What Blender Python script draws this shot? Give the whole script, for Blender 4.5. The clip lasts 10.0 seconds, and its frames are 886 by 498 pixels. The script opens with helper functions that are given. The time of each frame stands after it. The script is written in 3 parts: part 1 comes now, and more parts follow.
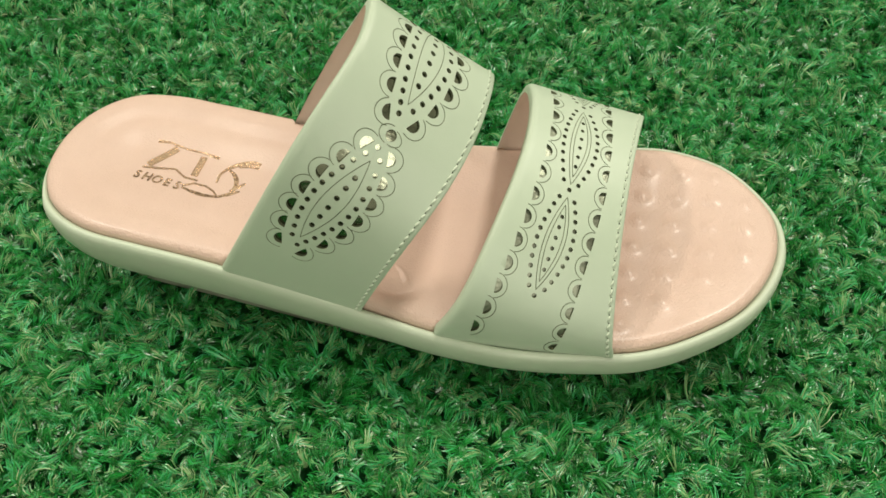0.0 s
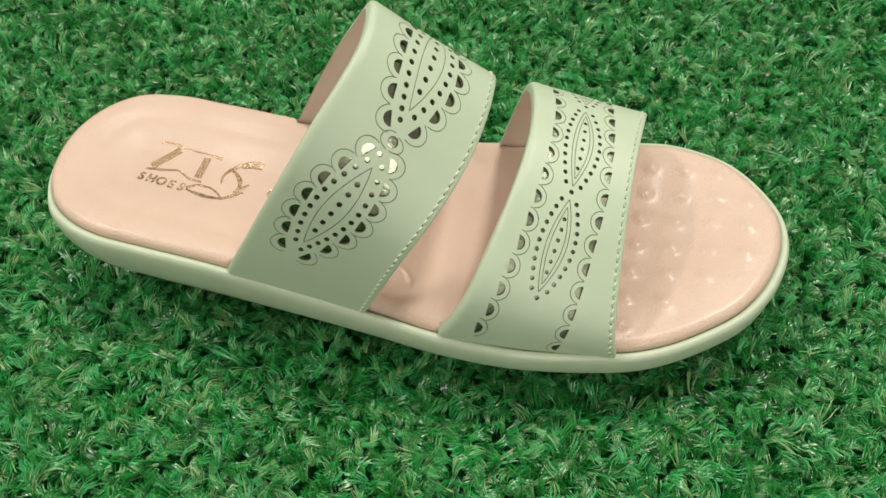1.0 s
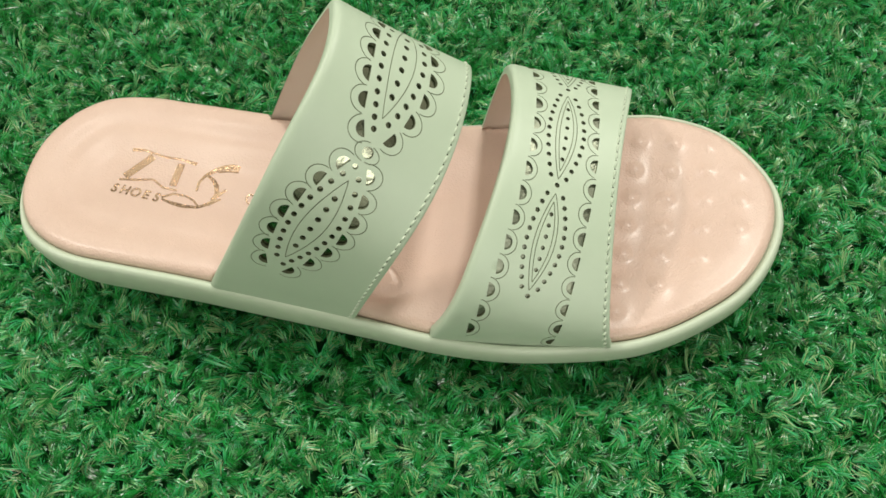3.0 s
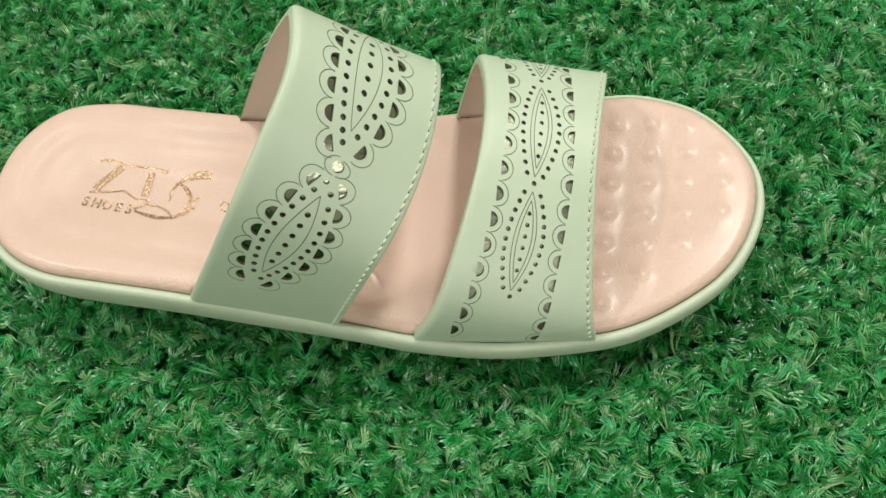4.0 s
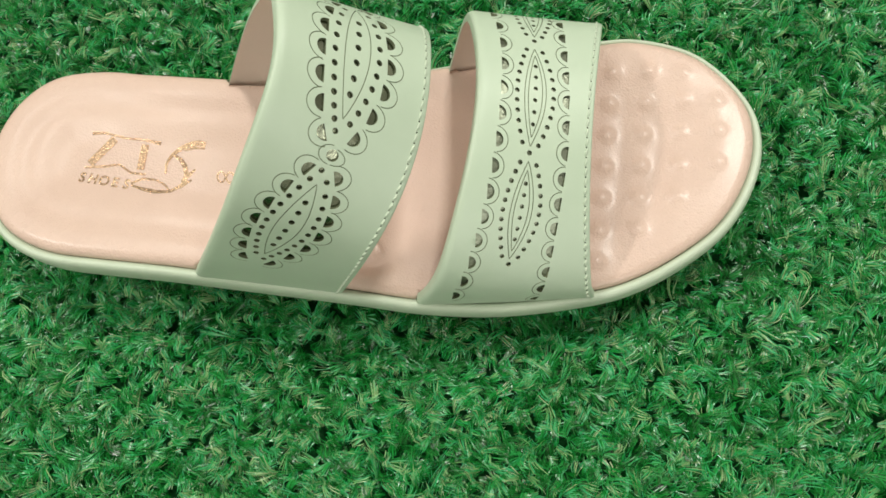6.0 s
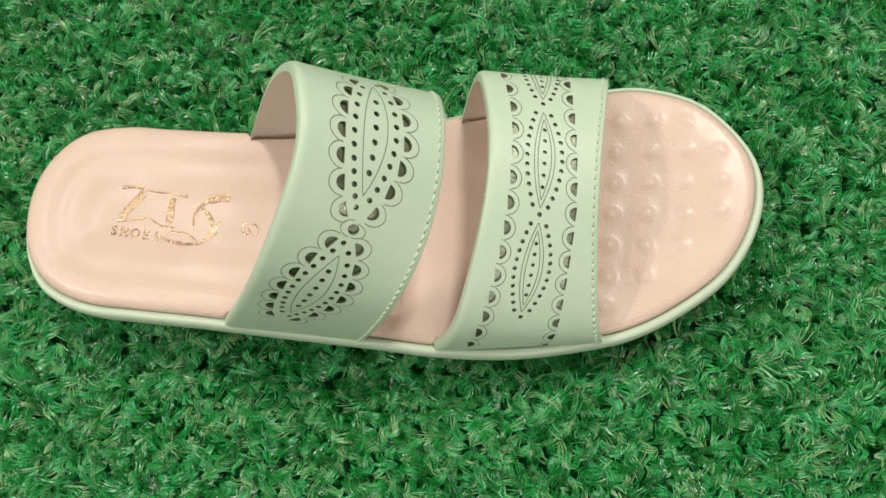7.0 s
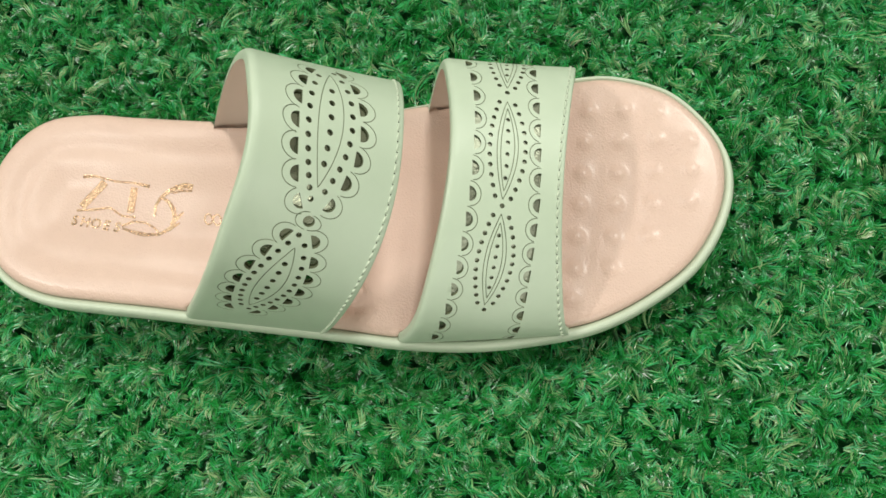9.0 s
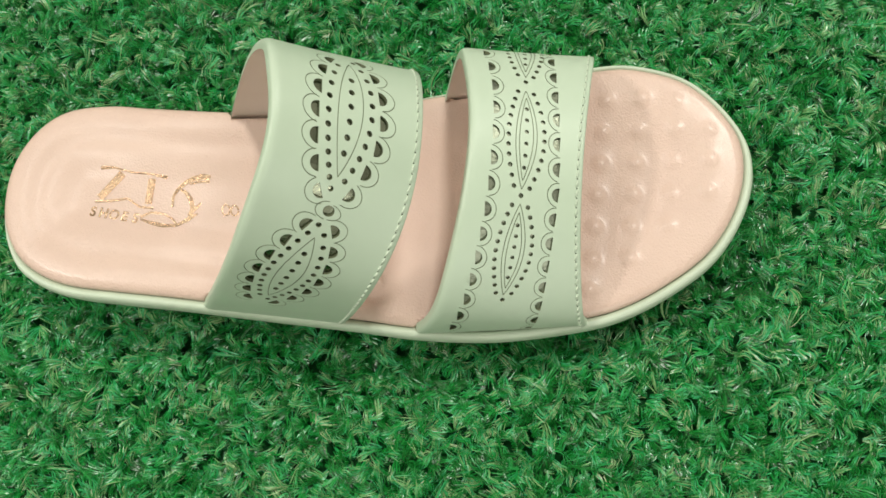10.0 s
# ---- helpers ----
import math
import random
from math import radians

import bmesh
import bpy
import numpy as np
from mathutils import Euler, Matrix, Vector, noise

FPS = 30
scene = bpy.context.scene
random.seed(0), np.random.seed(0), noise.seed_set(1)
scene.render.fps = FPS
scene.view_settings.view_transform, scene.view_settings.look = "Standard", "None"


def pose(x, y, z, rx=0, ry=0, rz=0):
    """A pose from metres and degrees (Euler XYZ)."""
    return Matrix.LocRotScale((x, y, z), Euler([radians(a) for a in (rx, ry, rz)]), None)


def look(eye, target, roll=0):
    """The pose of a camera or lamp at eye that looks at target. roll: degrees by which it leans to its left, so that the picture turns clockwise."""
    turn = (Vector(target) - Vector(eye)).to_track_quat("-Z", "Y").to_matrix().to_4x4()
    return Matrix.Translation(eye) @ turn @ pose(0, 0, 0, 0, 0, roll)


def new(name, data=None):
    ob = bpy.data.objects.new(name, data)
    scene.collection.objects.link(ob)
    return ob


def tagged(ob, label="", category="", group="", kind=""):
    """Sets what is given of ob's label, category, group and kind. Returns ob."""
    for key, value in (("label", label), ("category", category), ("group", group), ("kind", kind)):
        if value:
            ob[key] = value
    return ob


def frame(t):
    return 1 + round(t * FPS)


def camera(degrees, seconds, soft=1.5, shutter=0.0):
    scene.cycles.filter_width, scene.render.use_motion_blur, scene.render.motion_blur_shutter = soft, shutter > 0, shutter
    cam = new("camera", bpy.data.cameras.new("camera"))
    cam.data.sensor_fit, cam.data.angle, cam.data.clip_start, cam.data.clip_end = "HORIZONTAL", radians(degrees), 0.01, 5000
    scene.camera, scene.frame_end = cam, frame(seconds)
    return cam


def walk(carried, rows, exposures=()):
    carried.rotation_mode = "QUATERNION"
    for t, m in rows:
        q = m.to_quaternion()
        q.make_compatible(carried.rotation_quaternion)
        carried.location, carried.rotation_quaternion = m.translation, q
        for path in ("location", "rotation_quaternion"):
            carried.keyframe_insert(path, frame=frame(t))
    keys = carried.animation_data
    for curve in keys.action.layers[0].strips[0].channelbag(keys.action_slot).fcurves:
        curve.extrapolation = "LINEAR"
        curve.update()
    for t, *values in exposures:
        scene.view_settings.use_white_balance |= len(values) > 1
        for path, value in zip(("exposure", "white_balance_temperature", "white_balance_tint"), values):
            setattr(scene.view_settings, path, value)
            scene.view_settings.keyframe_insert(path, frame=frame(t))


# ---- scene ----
cam = camera(59.9, 10.0, soft=1.6)
METRES, EYE, TILT, LEAN, TURN = 0.14, 0.2555, -54.65, 0.0, 0.0
ROWS = [
    (0.0, 0.0, 0.0, 0.0, 0.0, 0.0, -0.0),
    (0.5, 0.0235, 0.0119, 0.0288, -0.03, -1.02, 0.15),
    (1.0, 0.0085, -0.0074, 0.0638, 0.48, -1.92, 0.5),
    (1.5, 0.0061, -0.0054, 0.0964, 0.71, -3.05, 1.2),
    (2.0, 0.016, 0.0043, 0.1321, 0.88, -3.92, 2.16),
    (2.5, 0.0311, 0.0314, 0.1671, 0.54, -5.08, 2.98),
    (4.0, 0.0817, 0.0867, 0.3301, -1.06, -11.17, 7.39),
    (4.5, 0.1094, 0.134, 0.3881, -1.49, -12.7, 7.94),
    (5.0, 0.0649, 0.1569, 0.4407, -1.31, -15.44, 8.4),
    (6.5, 0.1412, 0.0976, 0.6141, -1.56, -21.4, 10.56),
    (7.0, 0.1463, 0.1019, 0.7282, -1.13, -22.24, 10.93),
    (7.5, 0.1664, 0.1235, 0.7158, -1.14, -23.21, 10.29),
    (8.0, 0.1801, 0.1411, 0.7049, -1.3, -23.69, 10.56),
    (8.5, 0.2114, 0.1338, 0.7079, -1.31, -23.45, 10.81),
    (9.0, 0.2235, 0.1322, 0.7149, -1.31, -23.34, 10.75),
    (9.5, 0.2064, 0.129, 0.7128, -0.88, -23.52, 10.89),
    (10.0, 0.1993, 0.1311, 0.7113, -0.78, -23.71, 11.05),
]
walk(cam, [(t, pose(0, 0, EYE, TILT, LEAN, TURN) @ pose(METRES * x, METRES * y, METRES * z, 90 + pitch, roll, yaw)) for t, x, y, z, yaw, pitch, roll in ROWS],
     exposures=[(0.0, -0.05, 6820, 10), (1.0, -0.05, 6650, 10), (2.5, -0.05, 6500, 10), (5.0, -0.05, 6370, 10), (7.0, -0.05, 6350, 10), (10.0, -0.05, 6350, 10)])

# ---- world, lamps, exposure ----
world = bpy.data.worlds.new("room_light")
scene.world = world
world.use_nodes = True
world.node_tree.nodes["Background"].inputs[0].default_value = (1.0, 0.96, 0.9, 1)
world.node_tree.nodes["Background"].inputs[1].default_value = 0.26


def area_lamp(name, eye, target, sx, sy, power, colour):
    d = bpy.data.lights.new(name, "AREA")
    d.shape, d.size, d.size_y, d.energy, d.color = "RECTANGLE", sx, sy, power, colour
    ob = new(name, d)
    ob.matrix_world = look(eye, target)
    return ob


AIM = (-0.01, 0.17, 0.04)
# unseen lamps, set where highlights and the strap's shadow point
area_lamp("overhead_lamp", (-0.68, 0.98, 2.2), AIM, 0.7, 0.14, 12, (1.0, 0.95, 0.86))
area_lamp("overhead_lamp", (-1.42, 0.5, 2.0), AIM, 0.3, 0.14, 18, (1.0, 0.95, 0.86))
area_lamp("overhead_lamp", (0.76, 0.90, 2.2), AIM, 0.3, 0.12, 30, (1.0, 0.95, 0.86))
# unseen front light, added for the foil glints and as fill; source unknown
area_lamp("front_light", (0.44, -1.6, 1.25), AIM, 0.75, 0.6, 9.5, (1.0, 0.96, 0.9))


# ---- materials ----
def material(name):
    m = bpy.data.materials.new(name)
    m.use_nodes = True
    return m, m.node_tree.nodes, m.node_tree.links, m.node_tree.nodes["Principled BSDF"]


def ramp(nodes, stops):
    r = nodes.new("ShaderNodeValToRGB")
    while len(r.color_ramp.elements) < len(stops):
        r.color_ramp.elements.new(0.5)
    for e, (p, c) in zip(r.color_ramp.elements, stops):
        e.position, e.color = p, (*c, 1)
    return r


def soft_leather(name, dark, light, rough, grain_scale, grain, coat=0.0, coat_rough=0.3):
    """Smooth coated leather: slow tone change, fine grain in the relief, patchy gloss."""
    m, n, l, b = material(name)
    co = n.new("ShaderNodeTexCoord")
    slow = n.new("ShaderNodeTexNoise")
    slow.inputs["Scale"].default_value, slow.inputs["Detail"].default_value = 38, 4
    l.new(co.outputs["Object"], slow.inputs["Vector"])
    r = ramp(n, [(0.3, dark), (0.7, light)])
    l.new(slow.outputs["Fac"], r.inputs[0])
    l.new(r.outputs[0], b.inputs["Base Color"])
    fine = n.new("ShaderNodeTexVoronoi")
    fine.inputs["Scale"].default_value = grain_scale
    l.new(co.outputs["Object"], fine.inputs["Vector"])
    dust = n.new("ShaderNodeTexNoise")
    dust.inputs["Scale"].default_value, dust.inputs["Detail"].default_value = grain_scale * 0.35, 6
    l.new(co.outputs["Object"], dust.inputs["Vector"])
    add = n.new("ShaderNodeMath")
    add.operation = "ADD"
    l.new(fine.outputs["Distance"], add.inputs[0])
    l.new(dust.outputs["Fac"], add.inputs[1])
    bump = n.new("ShaderNodeBump")
    bump.inputs["Strength"].default_value, bump.inputs["Distance"].default_value = grain, 0.0002
    l.new(add.outputs[0], bump.inputs["Height"])
    l.new(bump.outputs[0], b.inputs["Normal"])
    mr = n.new("ShaderNodeMapRange")
    mr.inputs["To Min"].default_value, mr.inputs["To Max"].default_value = rough - 0.06, rough + 0.08
    l.new(dust.outputs["Fac"], mr.inputs["Value"])
    l.new(mr.outputs[0], b.inputs["Roughness"])
    b.inputs["Coat Weight"].default_value, b.inputs["Coat Roughness"].default_value = coat, coat_rough
    return m


SAGE = soft_leather("sage_leather", (0.475, 0.58, 0.44), (0.515, 0.62, 0.48), 0.44, 2600, 0.10)
SAGE_SOLE = soft_leather("sage_sole_wrap", (0.49, 0.58, 0.44), (0.53, 0.62, 0.48), 0.42, 2600, 0.10)
PINK = soft_leather("pink_insole_leather", (0.615, 0.452, 0.370), (0.665, 0.497, 0.407), 0.46, 1500, 0.7, 0.27, 0.25)
LINING = soft_leather("pink_lining", (0.90, 0.80, 0.73), (0.94, 0.85, 0.79), 0.4, 2200, 0.15)
CUT = soft_leather("scorched_cut_edge", (0.10, 0.12, 0.06), (0.17, 0.19, 0.11), 0.7, 2600, 0.1)
GROOVE = soft_leather("engraved_leather", (0.19, 0.23, 0.14), (0.26, 0.31, 0.19), 0.6, 2600, 0.1)
THREAD = soft_leather("sage_thread", (0.51, 0.60, 0.46), (0.56, 0.65, 0.51), 0.6, 3500, 0.3)
OUTSOLE = soft_leather("outsole_rubber", (0.30, 0.34, 0.24), (0.36, 0.40, 0.29), 0.6, 2000, 0.2)


def foil_material(name, colour, rough, scale, strength):
    m, n, l, b = material(name)
    b.inputs["Base Color"].default_value = (*colour, 1)
    b.inputs["Metallic"].default_value, b.inputs["Roughness"].default_value = 1.0, rough
    co, no, bump = n.new("ShaderNodeTexCoord"), n.new("ShaderNodeTexNoise"), n.new("ShaderNodeBump")
    no.inputs["Scale"].default_value, no.inputs["Detail"].default_value = scale, 3
    l.new(co.outputs["Object"], no.inputs["Vector"])
    bump.inputs["Strength"].default_value, bump.inputs["Distance"].default_value = strength, 0.0003
    l.new(no.outputs["Fac"], bump.inputs["Height"])
    l.new(bump.outputs[0], b.inputs["Normal"])
    return m


SILVER = foil_material("silver_backing_foil", (0.23, 0.25, 0.18), 0.2, 600, 0.4)
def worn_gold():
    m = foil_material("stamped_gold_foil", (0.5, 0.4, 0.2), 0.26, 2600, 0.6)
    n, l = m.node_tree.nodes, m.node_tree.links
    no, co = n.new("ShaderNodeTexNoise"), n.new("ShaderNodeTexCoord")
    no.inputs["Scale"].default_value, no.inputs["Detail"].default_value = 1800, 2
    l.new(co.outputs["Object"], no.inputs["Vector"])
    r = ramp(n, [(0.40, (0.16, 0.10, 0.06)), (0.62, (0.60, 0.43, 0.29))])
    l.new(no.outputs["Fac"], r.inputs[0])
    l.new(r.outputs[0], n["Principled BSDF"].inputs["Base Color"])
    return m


DULL_SILVER = foil_material("crumpled_grey_backing", (0.30, 0.33, 0.25), 0.42, 900, 0.8)
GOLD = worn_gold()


def turf_material():
    """Each bundle of fibres has a tone of its own; single fibres vary a little round it."""
    m, n, l, b = material("plastic_turf_fibre")
    geo, tone = n.new("ShaderNodeNewGeometry"), n.new("ShaderNodeAttribute")
    tone.attribute_name = "bundle_tone"
    mix = n.new("ShaderNodeMath")
    mix.operation = "MULTIPLY_ADD"
    mix.inputs[1].default_value = 0.38
    l.new(geo.outputs["Random Per Island"], mix.inputs[0])
    l.new(tone.outputs["Fac"], mix.inputs[2])
    r = ramp(n, [(0.0, (0.003, 0.060, 0.007)), (0.28, (0.009, 0.195, 0.024)), (0.52, (0.020, 0.355, 0.060)),
                 (0.68, (0.048, 0.45, 0.17)), (0.80, (0.18, 0.44, 0.14)), (1.0, (0.40, 0.54, 0.28))])
    l.new(mix.outputs[0], r.inputs[0])
    l.new(r.outputs[0], b.inputs["Base Color"])
    b.inputs["Roughness"].default_value = 0.27
    b.inputs["Specular IOR Level"].default_value = 0.6
    return m


TURF = turf_material()


def plain(name, a, c, rough, scale):
    m, n, l, b = material(name)
    co, no = n.new("ShaderNodeTexCoord"), n.new("ShaderNodeTexNoise")
    no.inputs["Scale"].default_value, no.inputs["Detail"].default_value = scale, 6
    l.new(co.outputs["Object"], no.inputs["Vector"])
    r = ramp(n, [(0.3, a), (0.7, c)])
    l.new(no.outputs["Fac"], r.inputs[0])
    l.new(r.outputs[0], b.inputs["Base Color"])
    b.inputs["Roughness"].default_value = rough
    return m


BACKING = plain("turf_backing", (0.004, 0.036, 0.009), (0.008, 0.060, 0.016), 1.0, 300)
BACKING.node_tree.nodes["Principled BSDF"].inputs["Specular IOR Level"].default_value = 0.05
# pale, so that the added walls bounce more fill light
PLASTER = plain("painted_plaster", (0.76, 0.74, 0.70), (0.82, 0.80, 0.76), 0.8, 3)


# ---- building helpers ----
def mesh_object(name, verts, faces, mat, smooth=True, slots=None):
    me = bpy.data.meshes.new(name)
    me.from_pydata([tuple(v) for v in verts], [], faces)
    for m in (mat if isinstance(mat, (list, tuple)) else [mat]):
        me.materials.append(m)
    if slots:
        me.polygons.foreach_set("material_index", slots)
    me.polygons.foreach_set("use_smooth", [smooth] * len(me.polygons))
    me.update()
    return new(name, me)


def part(name, verts, faces, mat, parent, label="", smooth=True, slots=None):
    """One mesh under a thing or a part; all parts keep the thing's own axes."""
    ob = mesh_object(name, verts, faces, mat, smooth, slots)
    ob.parent = parent
    return tagged(ob, label)


def box(name, x0, x1, y0, y1, z0, z1, mat):
    v = [(x, y, z) for x in (x0, x1) for y in (y0, y1) for z in (z0, z1)]
    f = [(0, 1, 3, 2), (4, 6, 7, 5), (0, 4, 5, 1), (2, 3, 7, 6), (0, 2, 6, 4), (1, 5, 7, 3)]
    return mesh_object(name, v, f, mat, False)


def spline_closed(pts, n):
    """Even samples of a closed Catmull-Rom curve."""
    p = np.array(pts, float)
    k = len(p)
    out = []
    for i in range(k):
        a, b, c, d = p[i - 1], p[i], p[(i + 1) % k], p[(i + 2) % k]
        for t in np.linspace(0, 1, 30, endpoint=False):
            out.append(0.5 * (2 * b + (c - a) * t + (2 * a - 5 * b + 4 * c - d) * t * t + (3 * b - a - 3 * c + d) * t ** 3))
    out = np.array(out + out[:1])
    s = np.r_[0, np.cumsum(np.linalg.norm(np.diff(out, axis=0), axis=1))]
    u = np.linspace(0, s[-1], n, endpoint=False)
    return np.c_[np.interp(u, s, out[:, 0]), np.interp(u, s, out[:, 1])]


def smooth_step(x, a, b):
    t = np.clip((np.asarray(x, float) - a) / (b - a), 0, 1)
    return t * t * (3 - 2 * t)


# ---- the room ----
# walls and ceiling are unseen, added to close the place and bounce light
def slab(name, *a):
    tagged(box(name, *a), kind="structure")


slab("wall_north", -1.9, 1.9, 1.9, 2.0, -0.02, 2.4, PLASTER)
slab("wall_south", -1.9, 1.9, -2.0, -1.9, -0.02, 2.4, PLASTER)
slab("wall_east", 1.9, 2.0, -2.0, 2.0, -0.02, 2.4, PLASTER)
slab("wall_west", -2.0, -1.9, -2.0, 2.0, -0.02, 2.4, PLASTER)
slab("ceiling", -2.0, 2.0, -2.0, 2.0, 2.4, 2.5, PLASTER)
ground = box("ground", -1.9, 1.9, -1.9, 1.9, -0.02, 0.0, BACKING)
tagged(ground, "dark green woven backing of the artificial turf", "ground", kind="structure")

# ---- the sandal ----
BASE = Vector((-0.012, 0.168, 0.0))
OUTLINE = [(-0.1425, 0.187), (-0.1395, 0.1735), (-0.1325, 0.1645), (-0.121, 0.1575), (-0.104, 0.1522), (-0.084, 0.1465),
           (-0.060, 0.1393), (-0.0235, 0.1286), (-0.001, 0.1218), (0.025, 0.1168), (0.0535, 0.1155), (0.070, 0.1175),
           (0.0865, 0.1233), (0.0985, 0.130), (0.1085, 0.1405), (0.115, 0.153), (0.1165, 0.166), (0.1114, 0.1790),
           (0.1026, 0.1901), (0.0880, 0.1983), (0.0744, 0.2011), (0.045, 0.203), (0.0225, 0.2032), (-0.005, 0.204),
           (-0.030, 0.206), (-0.0557, 0.2096), (-0.083, 0.216), (-0.100, 0.2206), (-0.117, 0.2215), (-0.130, 0.215),
           (-0.139, 0.203)]
RIM = spline_closed(OUTLINE, 260)
NORMALS = np.roll(RIM, -1, 0) - np.roll(RIM, 1, 0)
NORMALS = np.c_[NORMALS[:, 1], -NORMALS[:, 0]] / np.linalg.norm(NORMALS, axis=1)[:, None]


def rim_height(x):
    """Height of the footbed's edge: high heel, lower forefoot, a slight toe spring."""
    x = np.asarray(x, float)
    drop = smooth_step(x, -0.085, 0.03)
    return 0.0474 - 0.0096 * drop + 0.0036 * smooth_step(x, 0.055, 0.12)


def local(v):
    return np.asarray(v, float) - np.array(BASE)


sandal = new("sandal")
sandal.location = BASE
tagged(sandal, "sage green leather slide sandal with pink footbed standing on turf", "sandal")


def build_sole():
    """The wrapped platform: a lip round the footbed, a full side that tucks under to the outsole."""
    ze = rim_height(RIM[:, 0])
    rows = [(-0.0040, ze - 0.0056), (0.0001, ze - 0.0034), (0.0008, ze - 0.0019), (0.0018, ze - 0.0013), (0.0028, ze - 0.0017),
            (0.0036, ze - 0.0032), (0.0040, ze - 0.0055)]
    for f, d in ((0.25, 0.0039), (0.5, 0.0027), (0.72, 0.0007), (0.88, -0.0018), (1.0, -0.0042)):
        rows.append((d, (ze - 0.0058) * (1 - f) + 0.0185 * f))
    rows += [(-0.0062, ze * 0 + 0.0135), (-0.0085, ze * 0 + 0.0090), (-0.0105, ze * 0 + 0.0060)]
    v, f, n = [], [], len(RIM)
    toe = smooth_step(RIM[:, 0], -0.02, 0.06)
    full = toe * (1 - 0.38 * smooth_step(NORMALS[:, 1], -0.45, 0.45)) + (1 - toe) * (1 - smooth_step(NORMALS[:, 1], -0.75, 0.15))
    for d, z in rows:
        p = RIM + NORMALS * (d * (full if d > 0 else 1 + 0 * full))[:, None]
        v += list(local(np.c_[p, z]))
    for k in range(len(rows) - 1):
        for i in range(n):
            j = (i + 1) % n
            f.append((k * n + i, (k + 1) * n + i, (k + 1) * n + j, k * n + j))
    sole = part("sole", v, f, SAGE_SOLE, sandal, "smooth sage green wrapped platform sole")
    # outsole pad under it
    p = RIM + NORMALS * -0.0100
    q = RIM + NORMALS * -0.0120
    v = list(local(np.c_[p, p[:, 0] * 0 + 0.0075])) + list(local(np.c_[p, p[:, 0] * 0 + 0.0012])) + list(local(np.c_[q, q[:, 0] * 0]))
    f = [(i, n + i, n + (i + 1) % n, (i + 1) % n) for i in range(n)] + [(n + i, 2 * n + i, 2 * n + (i + 1) % n, n + (i + 1) % n) for i in range(n)]
    f.append(tuple(range(3 * n - 1, 2 * n - 1, -1)))
    f.append(tuple(range(n)))
    part("outsole", v, f, OUTSOLE, sandal, "thin rubber outsole", False)
    return sole


NUB_ROWS = ((-1, 6), (0, 5), (0, 4), (1, 3))
BUMPS = [(c, r) for c, (first, last) in enumerate(NUB_ROWS) for r in range(first, last + 1)]


def bump_place(c, r):
    """Massage nubs stand in slanted columns across the forefoot."""
    return 0.0760 + 0.0118 * c - 0.00318 * r, 0.1888 - 0.0022 * c - 0.0108 * r


def footbed_height(x, y, d):
    """d: distance from the edge."""
    z = rim_height(x) + 0.0006
    t = np.clip(d / 0.0034, 0, 1)
    z = z - 0.0022 * (1 - np.sqrt(np.clip(1 - (1 - t) ** 2, 0, 1)))
    heel = 1 - smooth_step(x, -0.055, -0.015)
    z = z - heel * (0.0013 * smooth_step(d, 0.006, 0.014) + 0.0018 * smooth_step(d, 0.015, 0.028))
    z = z - (1 - heel) * 0.0018 * smooth_step(d, 0.008, 0.030)
    tops = 0 * z
    for c, r in BUMPS:
        bx, by = bump_place(c, r)
        q = np.hypot(x - bx, y - by)
        tops = tops + (1.0, 0.95, 0.7, 0.6)[c] * (0.0003 * np.exp(-(q / 0.0042) ** 2) + 0.00058 * np.clip(1 - (q / 0.0038) ** 2, 0, 1) ** 2)
    # the pad sags in soft valleys between the inner columns
    for c, deep in ((0.5, 0.00025), (1.5, 0.0002)):
        off = (x - bump_place(c, 0)[0]) - 0.294 * (y - bump_place(c, 0)[1])
        tops = tops - deep * np.exp(-(off / 0.0042) ** 2) * (1 - smooth_step(y, 0.180, 0.196))
    z = z + tops * smooth_step(d, 0.003, 0.009)
    # a dent with a curved crease beside the foot of the instep strap, over-deepened to stand in for the strap's shadow
    z = z - 0.0026 * np.exp(-((x + 0.0165) / 0.0060) ** 2 - ((y - 0.1352) / 0.0027) ** 2) * smooth_step(d, 0.002, 0.007)
    bow = -0.0121 - 0.004 * ((y - 0.1385) / 0.0075) ** 2
    z = z + 0.0007 * np.exp(-((x - bow) / 0.0009) ** 2) * smooth_step(y, 0.1365, 0.139) * (1 - smooth_step(y, 0.1435, 0.1465))
    # soft creases
    z = z + 0.00010 * np.sin(x * 150 + 3 * np.sin(y * 90)) * smooth_step(d, 0.004, 0.012) * heel
    return z


def edge_distance(x, y):
    return np.sqrt(((x[:, None] - RIM[None, :, 0]) ** 2 + (y[:, None] - RIM[None, :, 1]) ** 2).min(1))


def inside_rim(x, y):
    a, b = RIM, np.roll(RIM, -1, 0)
    c = np.zeros(len(x), int)
    for (x0, y0), (x1, y1) in zip(a, b):
        cross = ((y0 > y) != (y1 > y))
        if cross.any():
            c += cross & (x < (x1 - x0) * (y - y0) / (y1 - y0 + 1e-12) + x0)
    return c % 2 == 1


